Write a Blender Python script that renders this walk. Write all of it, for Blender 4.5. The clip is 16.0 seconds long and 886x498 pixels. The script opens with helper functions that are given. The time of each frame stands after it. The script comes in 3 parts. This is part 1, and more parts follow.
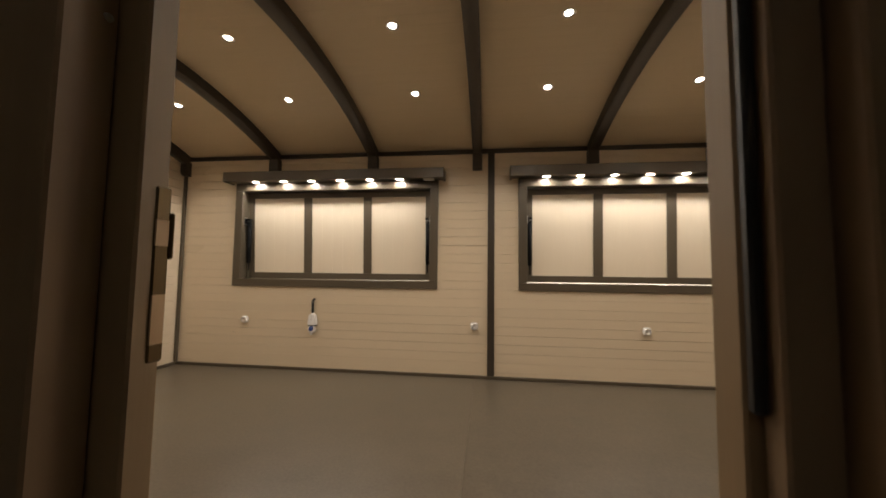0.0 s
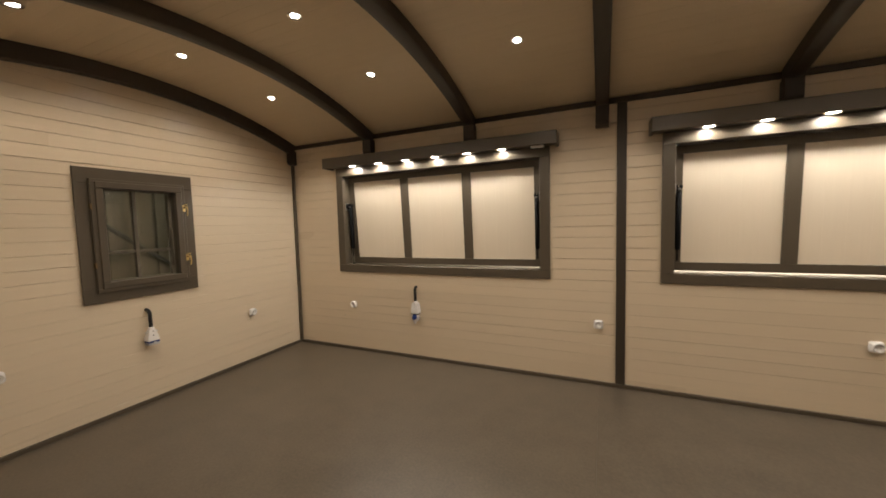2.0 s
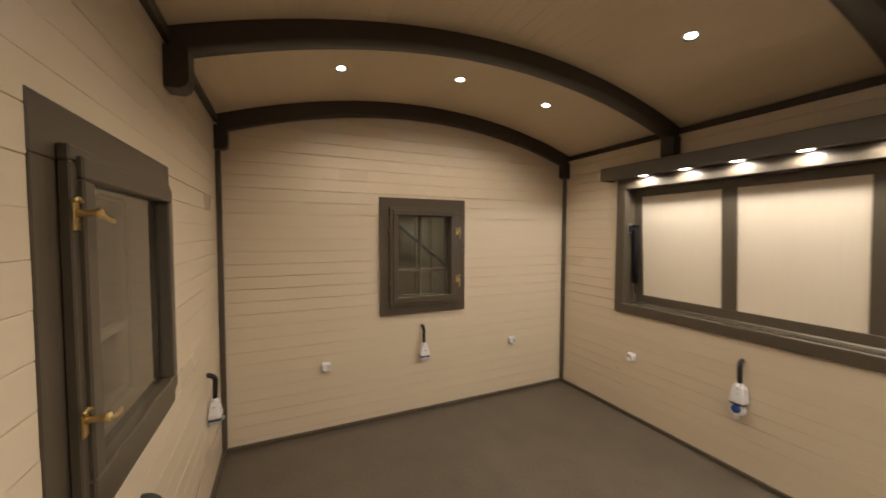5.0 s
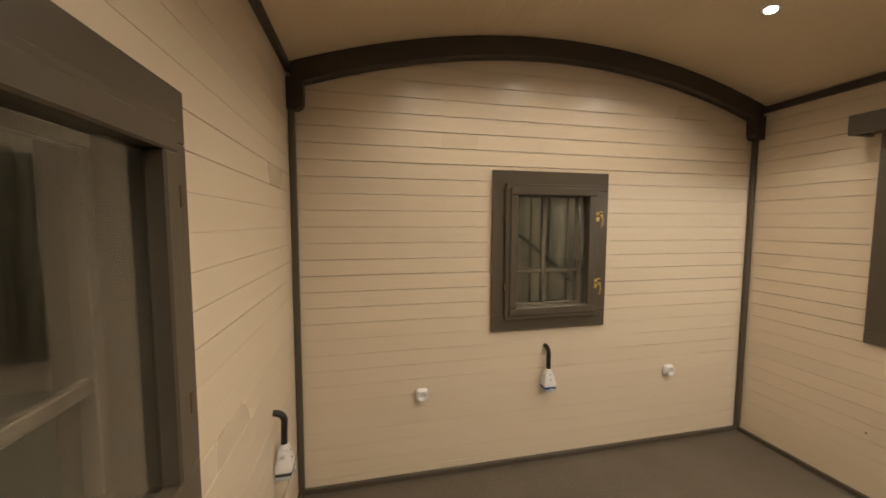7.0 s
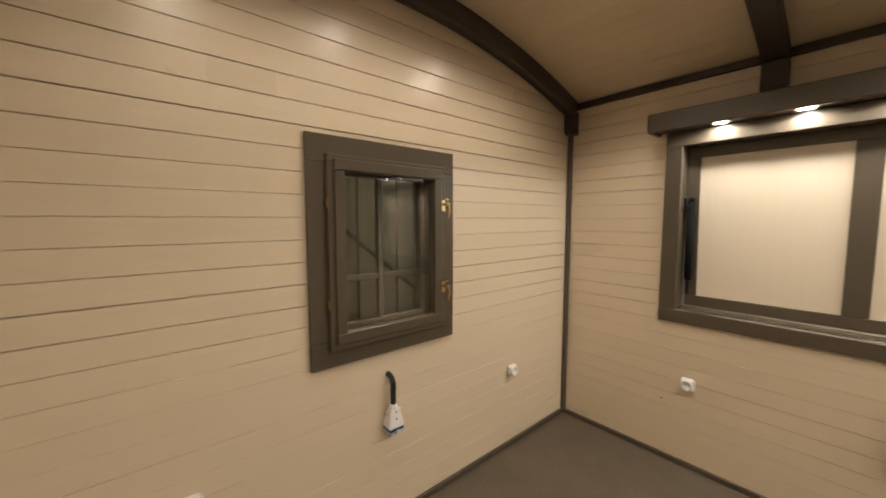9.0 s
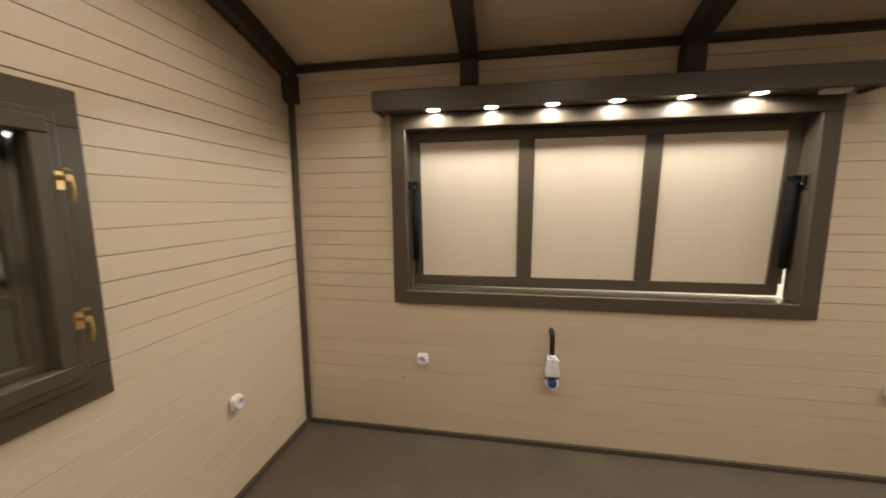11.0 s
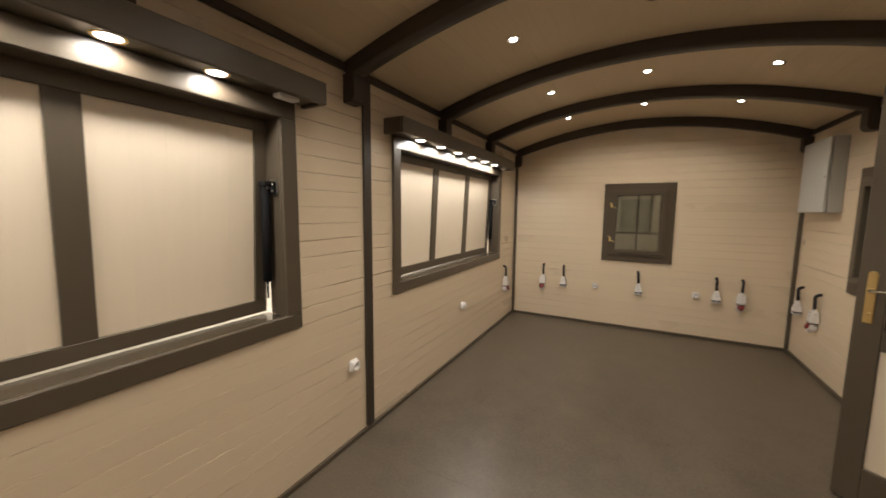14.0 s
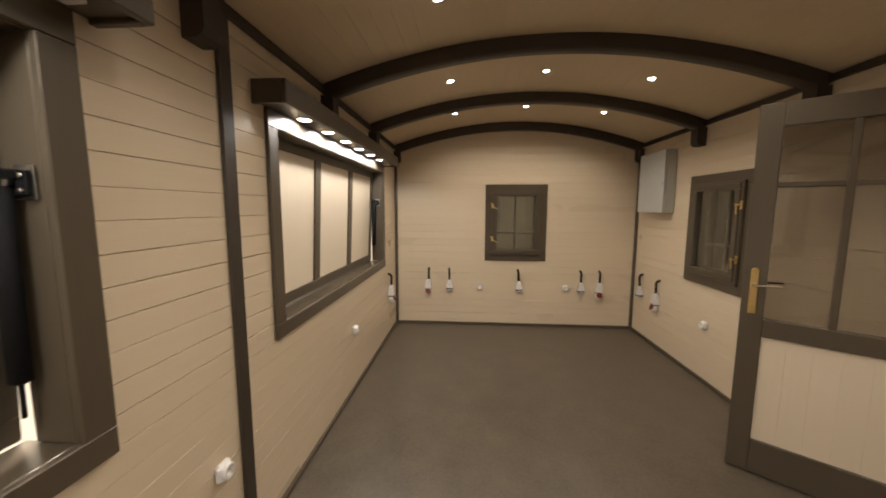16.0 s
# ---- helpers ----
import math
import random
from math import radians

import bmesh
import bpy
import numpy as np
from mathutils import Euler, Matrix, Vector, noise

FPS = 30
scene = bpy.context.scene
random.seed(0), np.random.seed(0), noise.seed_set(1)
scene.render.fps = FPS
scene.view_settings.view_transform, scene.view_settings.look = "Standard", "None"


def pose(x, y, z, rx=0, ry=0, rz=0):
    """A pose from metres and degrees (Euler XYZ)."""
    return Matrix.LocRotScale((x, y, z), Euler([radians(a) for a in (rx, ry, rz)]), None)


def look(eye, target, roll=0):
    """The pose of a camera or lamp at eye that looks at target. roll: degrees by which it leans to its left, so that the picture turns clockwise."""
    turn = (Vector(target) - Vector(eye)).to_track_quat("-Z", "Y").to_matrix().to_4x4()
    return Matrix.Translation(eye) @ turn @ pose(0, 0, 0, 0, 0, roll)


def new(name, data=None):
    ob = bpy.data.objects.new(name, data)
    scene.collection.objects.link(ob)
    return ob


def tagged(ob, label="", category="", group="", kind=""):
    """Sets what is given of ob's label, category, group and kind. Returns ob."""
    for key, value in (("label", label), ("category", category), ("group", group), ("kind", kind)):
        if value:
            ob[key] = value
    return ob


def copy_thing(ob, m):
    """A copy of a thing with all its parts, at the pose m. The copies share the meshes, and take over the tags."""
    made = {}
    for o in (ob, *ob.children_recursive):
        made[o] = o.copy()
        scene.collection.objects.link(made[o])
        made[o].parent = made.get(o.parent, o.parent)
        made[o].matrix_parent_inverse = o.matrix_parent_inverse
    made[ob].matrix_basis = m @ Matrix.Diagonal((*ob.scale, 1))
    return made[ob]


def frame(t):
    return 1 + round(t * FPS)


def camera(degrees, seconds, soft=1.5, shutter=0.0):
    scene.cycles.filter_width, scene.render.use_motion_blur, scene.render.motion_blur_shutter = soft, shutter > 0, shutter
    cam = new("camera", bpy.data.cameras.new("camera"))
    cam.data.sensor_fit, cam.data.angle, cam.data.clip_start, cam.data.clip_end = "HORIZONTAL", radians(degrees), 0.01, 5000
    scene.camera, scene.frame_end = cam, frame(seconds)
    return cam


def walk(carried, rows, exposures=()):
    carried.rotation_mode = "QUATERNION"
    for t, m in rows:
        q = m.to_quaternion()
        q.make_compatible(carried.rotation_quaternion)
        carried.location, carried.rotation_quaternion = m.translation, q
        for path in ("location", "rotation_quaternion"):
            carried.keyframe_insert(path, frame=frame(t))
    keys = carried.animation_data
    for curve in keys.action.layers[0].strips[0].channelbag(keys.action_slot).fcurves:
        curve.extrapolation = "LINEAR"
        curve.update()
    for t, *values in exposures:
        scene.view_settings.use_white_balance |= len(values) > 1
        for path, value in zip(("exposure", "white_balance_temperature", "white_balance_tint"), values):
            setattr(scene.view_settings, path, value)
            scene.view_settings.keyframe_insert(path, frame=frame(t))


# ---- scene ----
cam = camera(102.47, 16.0, soft=1.7, shutter=0.3)
PATH = [
    (0, (3.169, -0.521, 0.974), (2.926, 1.460, 1.103), 0.7),
    (0.5, (3.152, -0.432, 1.042), (2.743, 1.521, 1.165), 0.3),
    (1, (3.144, -0.321, 1.083), (2.558, 1.591, 1.141), -1.2),
    (1.5, (3.125, -0.202, 1.163), (2.411, 1.665, 1.096), -2.2),
    (2, (3.082, -0.090, 1.267), (2.266, 1.731, 1.130), -1.5),
    (2.5, (3.005, -0.000, 1.332), (2.142, 1.801, 1.227), -0.1),
    (3, (2.944, 0.063, 1.349), (1.927, 1.785, 1.314), -0.8),
    (3.5, (2.905, 0.156, 1.350), (1.664, 1.724, 1.366), -1.7),
    (4, (2.861, 0.275, 1.362), (1.337, 1.571, 1.366), -2.6),
    (4.5, (2.804, 0.361, 1.416), (1.101, 1.409, 1.368), -1.8),
    (5, (2.634, 0.368, 1.436), (0.815, 1.194, 1.345), 0.2),
    (5.2, (2.556, 0.345, 1.426), (0.693, 1.069, 1.349), 0.4),
    (7.3, (1.791, 0.356, 1.413), (-0.157, 0.780, 1.264), 0.1),
    (7.5, (1.740, 0.379, 1.425), (-0.195, 0.851, 1.246), 0.3),
    (8, (1.576, 0.433, 1.415), (-0.266, 1.196, 1.262), -0.1),
    (8.5, (1.439, 0.502, 1.401), (-0.298, 1.485, 1.263), -0.7),
    (9, (1.338, 0.574, 1.383), (-0.185, 1.861, 1.218), -0.0),
    (9.2, (1.316, 0.599, 1.376), (-0.122, 1.978, 1.202), -0.3),
    (11.3, (1.223, 0.939, 1.384), (1.118, 2.922, 1.141), 0.4),
    (11.5, (1.241, 0.969, 1.394), (1.300, 2.956, 1.176), 0.9),
    (12, (1.216, 1.050, 1.384), (1.728, 2.977, 1.227), 0.2),
    (12.5, (1.242, 1.148, 1.384), (2.200, 2.900, 1.273), -2.0),
    (13, (1.345, 1.252, 1.377), (2.659, 2.753, 1.235), -3.9),
    (13.5, (1.467, 1.319, 1.385), (3.030, 2.552, 1.187), -2.7),
    (14, (1.547, 1.434, 1.381), (3.301, 2.370, 1.163), 0.5),
    (14.5, (1.589, 1.571, 1.396), (3.457, 2.258, 1.202), 2.0),
    (15, (1.666, 1.696, 1.397), (3.600, 2.175, 1.227), 1.0),
    (15.5, (1.799, 1.811, 1.407), (3.744, 2.216, 1.179), -1.0),
    (16, (1.932, 1.949, 1.425), (3.913, 2.092, 1.196), 0.2),
]
walk(cam, [(t, look(eye, target, roll)) for t, eye, target, roll in PATH],
     [(0, -0.05, 6650, 10), (5.0, 0.0, 6520, 10), (7.0, 0.15, 6650, 9), (9.2, 0.15, 6620, 9), (11.3, -0.05, 6400, 9), (16, 0.0, 6500, 10)])

# world: the unlit dark beyond the hall
world = bpy.data.worlds.new("world")
scene.world = world
world.use_nodes = True
world.node_tree.nodes["Background"].inputs[0].default_value = (0.02, 0.02, 0.02, 1)
world.node_tree.nodes["Background"].inputs[1].default_value = 0.1

# plan, metres: the room is L long (x), W wide (y); the walls face 0, L, 0, W
L, W = 6.216, 2.84
CROWN, EAVE = 2.402, 2.150
GROUND = -0.30
BEAMS = (1.033, 2.062, 3.080, 4.128, 5.145)
LAMPS = (0.592, 1.577, 2.618, 3.612, 4.650, 5.545)
ROOM_WATTS, HOOD_WATTS = 14.4, 7.9
LED = (1.0, 0.872, 0.715)


def arc(y):
    return CROWN - (CROWN - EAVE) * ((y - W / 2) / (W / 2)) ** 2


def lamp(name, kind, m, watts, colour=LED, **more):
    data = bpy.data.lights.new(name, kind)
    data.energy, data.color = watts, colour
    if kind == "SPOT":
        data.spot_size, data.spot_blend = radians(more["cone"]), more["blend"]
        data.shadow_soft_size = more["radius"]
    if kind == "AREA":
        data.spread = radians(more.get("spread", 180))
        data.shape, data.size, data.size_y = "RECTANGLE", more["size"], more["size_y"]
    ob = new(name, data)
    ob.matrix_world = m
    return ob


# ---- materials ----
def material(name, base, rough=0.5, metal=0.0, vary=0.12, grain=(3, 40, 40), bump=0.15, stain=1.6, random=0.06, coat=0.0, tint=None, bumpdist=0.002, detail=6.0, span=(0.15, 2.05)):
    m = bpy.data.materials.new(name)
    m.use_nodes = True
    nt = m.node_tree
    n, link = nt.nodes, nt.links.new
    p = n["Principled BSDF"]
    co = n.new("ShaderNodeTexCoord")
    info = n.new("ShaderNodeObjectInfo")
    shift = n.new("ShaderNodeVectorMath")
    shift.operation = "MULTIPLY_ADD"
    link(info.outputs["Random"], shift.inputs[0])
    shift.inputs[1].default_value = (37.0, 19.0, 53.0)
    link(co.outputs["Object"], shift.inputs[2])
    fine = n.new("ShaderNodeMapping")
    fine.inputs["Scale"].default_value = grain
    link(shift.outputs[0], fine.inputs[0])
    g = n.new("ShaderNodeTexNoise")
    g.inputs["Scale"].default_value, g.inputs["Detail"].default_value = 1.0, detail
    link(fine.outputs[0], g.inputs["Vector"])
    s = n.new("ShaderNodeTexNoise")
    s.inputs["Scale"].default_value, s.inputs["Detail"].default_value = stain, 4.0
    link(shift.outputs[0], s.inputs["Vector"])
    add = n.new("ShaderNodeMath")
    add.operation = "ADD"
    link(g.outputs["Fac"], add.inputs[0])
    link(s.outputs["Fac"], add.inputs[1])
    rnd = n.new("ShaderNodeMath")
    rnd.operation = "MULTIPLY_ADD"
    link(info.outputs["Random"], rnd.inputs[0])
    rnd.inputs[1].default_value = random / max(vary, 0.01)
    link(add.outputs[0], rnd.inputs[2])
    ramp = n.new("ShaderNodeMapRange")
    ramp.inputs[1].default_value, ramp.inputs[2].default_value = span
    link(rnd.outputs[0], ramp.inputs[0])
    mix = n.new("ShaderNodeMix")
    mix.data_type = "RGBA"
    dark = tint or [c * (1 - vary) for c in base]
    mix.inputs[6].default_value = (*dark, 1)
    mix.inputs[7].default_value = (*[min(1, c * (1 + vary * 0.6)) for c in base], 1)
    link(ramp.outputs[0], mix.inputs[0])
    link(mix.outputs[2], p.inputs["Base Color"])
    rr = n.new("ShaderNodeMapRange")
    rr.inputs[3].default_value, rr.inputs[4].default_value = max(0.05, rough - 0.07), min(1, rough + 0.09)
    link(s.outputs["Fac"], rr.inputs[0])
    link(rr.outputs[0], p.inputs["Roughness"])
    p.inputs["Metallic"].default_value = metal
    p.inputs["Coat Weight"].default_value = coat
    p.inputs["Coat Roughness"].default_value = 0.2
    if bump:
        b = n.new("ShaderNodeBump")
        b.inputs["Strength"].default_value, b.inputs["Distance"].default_value = bump, bumpdist
        link(g.outputs["Fac"], b.inputs["Height"])
        link(b.outputs[0], p.inputs["Normal"])
    return m


def glow(name, colour, strength):
    m = bpy.data.materials.new(name)
    m.use_nodes = True
    p = m.node_tree.nodes["Principled BSDF"]
    p.inputs["Base Color"].default_value = (0.8, 0.8, 0.8, 1)
    p.inputs["Emission Color"].default_value = (*colour, 1)
    p.inputs["Emission Strength"].default_value = strength
    return m


def glass_material(name, tint):
    m = bpy.data.materials.new(name)
    m.use_nodes = True
    p = m.node_tree.nodes["Principled BSDF"]
    p.inputs["Base Color"].default_value = (*tint, 1)
    p.inputs["Transmission Weight"].default_value = 1.0
    p.inputs["Roughness"].default_value = 0.02
    p.inputs["IOR"].default_value = 1.5
    return m


CREAM = material("cream_paint", (0.70, 0.588, 0.445), rough=0.29, vary=0.07, grain=(4, 60, 60), bump=0.17, random=0.03, detail=2.0, stain=0.45)
CREAM_END = material("cream_paint_panel", (0.72, 0.62, 0.49), rough=0.40, vary=0.06, grain=(60, 60, 3), bump=0.2, random=0.012)
CEILING = material("cream_ceiling", (0.66, 0.54, 0.38), rough=0.45, vary=0.08, grain=(3, 50, 50), bump=0.2, stain=1.1)
BROWN = material("brown_paint", (0.086, 0.068, 0.047), rough=0.36, vary=0.14, grain=(8, 70, 70), bump=0.22)
BROWN_UP = material("brown_paint_upright", (0.086, 0.068, 0.047), rough=0.36, vary=0.14, grain=(70, 70, 8), bump=0.22)
BROWN_GLOSS = material("brown_gloss_paint", (0.086, 0.068, 0.047), rough=0.2, vary=0.14, grain=(8, 70, 70), bump=0.08)
BEAM = material("beam_paint", (0.044, 0.034, 0.025), rough=0.42, vary=0.16, grain=(30, 8, 30), bump=0.25)
FLOOR = material("floor_paint", (0.118, 0.096, 0.071), rough=0.34, vary=0.36, grain=(70, 70, 70), bump=0.4, span=(0.62, 1.55), stain=5.0, bumpdist=0.001)
WOOD = material("jamb_wood", (0.31, 0.21, 0.12), rough=0.5, vary=0.25, grain=(60, 60, 4), bump=0.3)
# pale wood of the strike slots, with the light on it put into the colour
LIT_PALE_WOOD = material("lit_bare_wood", (0.60, 0.40, 0.23), rough=0.6, vary=0.2, grain=(60, 60, 4), bump=0.2)
WOOD_DARK = material("jamb_wood_stained", (0.30, 0.20, 0.12), rough=0.5, vary=0.25, grain=(60, 60, 4), bump=0.3)
BRASS = material("brass", (0.74, 0.56, 0.26), rough=0.3, metal=1.0, vary=0.1, bump=0.05)
STEEL = material("steel", (0.45, 0.44, 0.42), rough=0.3, metal=1.0, vary=0.15, bump=0.05)
BRONZE = material("bronzed_steel", (0.16, 0.11, 0.055), rough=0.4, metal=0.8, vary=0.2, bump=0.05)
CHROME = material("chrome", (0.75, 0.74, 0.72), rough=0.15, metal=1.0, vary=0.05, bump=0.0)
RUBBER = material("black_rubber", (0.012, 0.012, 0.013), rough=0.45, vary=0.2, bump=0.1)
STRUT = material("black_steel", (0.007, 0.007, 0.008), rough=0.72, vary=0.2, bump=0.02)
STRUT.node_tree.nodes["Principled BSDF"].inputs["Specular IOR Level"].default_value = 0.15
PLASTIC = material("white_plastic", (0.76, 0.74, 0.73), rough=0.35, vary=0.04, bump=0.03)
GREY_PLASTIC = material("pale_grey_plastic", (0.55, 0.56, 0.58), rough=0.4, vary=0.06, bump=0.05)
DARK_HOLE = material("socket_dark", (0.05, 0.05, 0.05), rough=0.6, vary=0.1, bump=0.0)
BLUE = material("blue_plastic", (0.010, 0.035, 0.17), rough=0.35, vary=0.1, bump=0.05)
RED = material("red_plastic", (0.17, 0.008, 0.008), rough=0.35, vary=0.1, bump=0.05)
CABINET = material("grey_enamel", (0.50, 0.51, 0.50), rough=0.4, vary=0.05, grain=(120, 120, 120), bump=0.1)
HALL = material("hall_sheet", (0.30, 0.275, 0.22), rough=0.6, vary=0.15, grain=(4, 4, 1), bump=0.1, stain=0.6)
HALL_FLOOR = material("hall_concrete", (0.34, 0.33, 0.30), rough=0.7, vary=0.2, grain=(6, 6, 6), bump=0.2, stain=0.7)
HALL_STEEL = material("hall_steel", (0.10, 0.11, 0.10), rough=0.5, vary=0.2, bump=0.1)
GLASS = glass_material("window_glass", (0.90, 0.91, 0.87))
# passes about a third of what stands behind the door
DOOR_GLASS = glass_material("dark_door_glass", (0.32, 0.30, 0.27))
LENS = glow("led_lens", (1.0, 0.95, 0.90), 30.0)
TUBE = glow("tube_light", (1.0, 0.94, 0.84), 6.0)


# ---- mesh helpers ----
def add_box(bm, a, b, bevel=0.0, m=None):
    v = [bm.verts.new((x, y, z)) for x in (a[0], b[0]) for y in (a[1], b[1]) for z in (a[2], b[2])]
    faces = [bm.faces.new([v[i] for i in f]) for f in ((0, 1, 3, 2), (4, 6, 7, 5), (0, 4, 5, 1), (2, 3, 7, 6), (0, 2, 6, 4), (1, 5, 7, 3))]
    made = list(v)
    if bevel:
        edges = list({e for f in faces for e in f.edges})
        r = bmesh.ops.bevel(bm, geom=edges, offset=bevel, segments=1, affect="EDGES")
        made = list({*r["verts"], *[x for x in v if x.is_valid]})
    if m is not None:
        bmesh.ops.transform(bm, matrix=m, verts=made)
    return made


def box(a, b, bevel=0.0):
    bm = bmesh.new()
    lo = [min(p, q) for p, q in zip(a, b)]
    hi = [max(p, q) for p, q in zip(a, b)]
    add_box(bm, lo, hi, bevel)
    bmesh.ops.recalc_face_normals(bm, faces=bm.faces)
    return bm


def add_lathe(bm, profile, m, steps=20, caps=True):
    rings = []
    for r, z in profile:
        rings.append([bm.verts.new(m @ Vector((r * math.cos(k * math.tau / steps), r * math.sin(k * math.tau / steps), z))) for k in range(steps)])
    for p, q in zip(rings, rings[1:]):
        for k in range(steps):
            bm.faces.new((p[k], p[(k + 1) % steps], q[(k + 1) % steps], q[k]))
    if caps:
        bm.faces.new(rings[0][::-1])
        bm.faces.new(rings[-1])


def lathe(profile, m=Matrix(), steps=20, caps=True):
    bm = bmesh.new()
    add_lathe(bm, profile, m, steps, caps)
    bmesh.ops.recalc_face_normals(bm, faces=bm.faces)
    for f in bm.faces:
        f.smooth = len(f.verts) == 4
    return bm


def sweep(points, radius, steps=10):
    """A round tube along a smooth line."""
    bm = bmesh.new()
    pts = [Vector(p) for p in points]
    rings = []
    for i, p in enumerate(pts):
        d = (pts[min(i + 1, len(pts) - 1)] - pts[max(i - 1, 0)]).normalized()
        side = d.orthogonal().normalized() if i == 0 else (rings[-1][1] - d * rings[-1][1].dot(d)).normalized()
        up = d.cross(side)
        rings.append(([bm.verts.new(p + radius * (side * math.cos(k * math.tau / steps) + up * math.sin(k * math.tau / steps))) for k in range(steps)], side))
    for (a, _), (b, _) in zip(rings, rings[1:]):
        for k in range(steps):
            bm.faces.new((a[k], a[(k + 1) % steps], b[(k + 1) % steps], b[k])).smooth = True
    bm.faces.new(rings[0][0][::-1])
    bm.faces.new(rings[-1][0])
    bmesh.ops.recalc_face_normals(bm, faces=bm.faces)
    return bm


def taper(top, a, b, high):
    """A block that widens downwards from the half sizes a to b, with blunted edges."""
    bm = bmesh.new()
    x, y, z = top
    rings = [[bm.verts.new((x + sx * w, y + sy * d, z - h)) for sx, sy in ((-1, -1), (1, -1), (1, 1), (-1, 1))] for (w, d), h in ((a, 0.0), (b, high * 0.8), (b, high))]
    for p, q in zip(rings, rings[1:]):
        for k in range(4):
            bm.faces.new((p[k], p[(k + 1) % 4], q[(k + 1) % 4], q[k]))
    bm.faces.new(rings[0][::-1])
    bm.faces.new(rings[-1])
    bmesh.ops.recalc_face_normals(bm, faces=bm.faces)
    bmesh.ops.bevel(bm, geom=list(bm.edges), offset=0.004, segments=2, affect="EDGES")
    return bm


def mesh_of(name, bm, mat):
    me = bpy.data.meshes.new(name)
    bm.to_mesh(me)
    bm.free()
    me.materials.append(mat)
    return me


def part(name, bm, mat, parent=None, label=""):
    ob = new(name, mesh_of(name, bm, mat))
    if parent is not None:
        ob.parent = parent
    if label:
        ob["label"] = label
    return ob


def thing(name, m, label, category, group="", kind=""):
    ob = new(name)
    ob.empty_display_size = 0.1
    ob.matrix_world = m
    return tagged(ob, label, category, group, kind)


# ---- the shell ----
# openings: (along, along, bottom, top)
WIN_A = (0.600, 2.707, 0.811, 1.856)
WIN_B = (3.463, 5.590, 0.811, 1.856)
CASING = 0.080
SMALL_W, SMALL_Z0, SMALL_Z1 = 0.717, 0.800, 1.702
WEST_Y, EAST_Y, SW_X, SE_X = 1.037, 1.037, 1.060, 4.515
SW_SIZE = (0.780, 0.815, 1.668)
DOOR_X0, DOOR_X1, DOOR_TOP = 2.476, 3.586, 1.98
THICK, PLANK = 0.12, 0.012
PITCH, FIRST = 0.083, 0.063


def hole_of(o, d):
    return (o[0] + d, o[1] - d, o[2] + d, o[3] - d)


def small(u, wide=SMALL_W, z0=SMALL_Z0, z1=SMALL_Z1):
    return (u, u + wide, z0, z1)


HOLES = {
    "wall_north": [hole_of(WIN_A, 0.056), hole_of(WIN_B, 0.056)],
    "wall_south": [hole_of(small(SW_X, *SW_SIZE), 0.10), hole_of(small(SE_X), 0.10), (DOOR_X0, DOOR_X1, -0.1, DOOR_TOP)],
    "wall_west": [hole_of(small(WEST_Y), 0.10)],
    "wall_east": [hole_of(small(EAST_Y), 0.10)],
}
# along the wall, then out of the room
FRAME_OF = {
    "wall_north": Matrix(((1, 0, 0, 0), (0, 1, 0, W), (0, 0, 1, 0), (0, 0, 0, 1))),
    "wall_south": Matrix(((1, 0, 0, 0), (0, -1, 0, 0), (0, 0, 1, 0), (0, 0, 0, 1))),
    "wall_west": Matrix(((0, -1, 0, 0), (1, 0, 0, 0), (0, 0, 1, 0), (0, 0, 0, 1))),
    "wall_east": Matrix(((0, 1, 0, L), (1, 0, 0, 0), (0, 0, 1, 0), (0, 0, 0, 1))),
}


def at_wall(wall, u, out, z):
    """The pose of a thing on a wall: its x runs along the wall, its -y into the room. It is never mirrored."""
    turn = {"wall_north": 0, "wall_south": 180, "wall_west": 90, "wall_east": -90}[wall]
    spot = FRAME_OF[wall] @ Vector((u, out, z))
    return Matrix.Translation(spot) @ pose(0, 0, 0, 0, 0, turn)


def wall_backing(name):
    length = L if name in ("wall_north", "wall_south") else W
    ends = THICK if name in ("wall_north", "wall_south") else 0.0
    gable = not ends
    bm = bmesh.new()
    us = sorted({-ends, length + ends, *[h[0] for h in HOLES[name]], *[h[1] for h in HOLES[name]]})
    zs = sorted({GROUND + 0.1, EAVE + 0.02, *[h[2] for h in HOLES[name]], *[h[3] for h in HOLES[name]]})
    zs = [z for z in zs if z >= GROUND + 0.1]
    for u0, u1 in zip(us, us[1:]):
        for z0, z1 in zip(zs, zs[1:]):
            um, zm = (u0 + u1) / 2, (z0 + z1) / 2
            if not any(h[0] < um < h[1] and h[2] < zm < h[3] for h in HOLES[name]):
                add_box(bm, (u0, PLANK, z0), (u1, THICK, z1))
    if gable:
        steps = 28
        for k in range(steps):
            u0, u1 = length * k / steps, length * (k + 1) / steps
            add_box(bm, (u0, PLANK, EAVE + 0.02), (u1, THICK, arc((u0 + u1) / 2) + 0.02))
    bmesh.ops.transform(bm, matrix=FRAME_OF[name], verts=bm.verts)
    bmesh.ops.recalc_face_normals(bm, faces=bm.faces)
    return tagged(part(name, bm, CREAM), "cream painted boarded wall of the wagon room", "wall", kind="structure")


WALLS = {name: wall_backing(name) for name in HOLES}

# floor of two painted sheets on a slab
bm = box((-THICK, -THICK, -0.10), (L + THICK, W + THICK, -0.014))
FLOOR_OB = tagged(part("floor", bm, FLOOR), "grey-brown painted plywood floor", "floor", kind="structure")
for x0, x1 in ((0.0, 3.0620), (3.0625, L)):
    part("floor_sheet", box((x0 + 0.0002, -THICK, -0.014), (x1 - 0.0002, W, 0.0), 0.0004), FLOOR, FLOOR_OB)

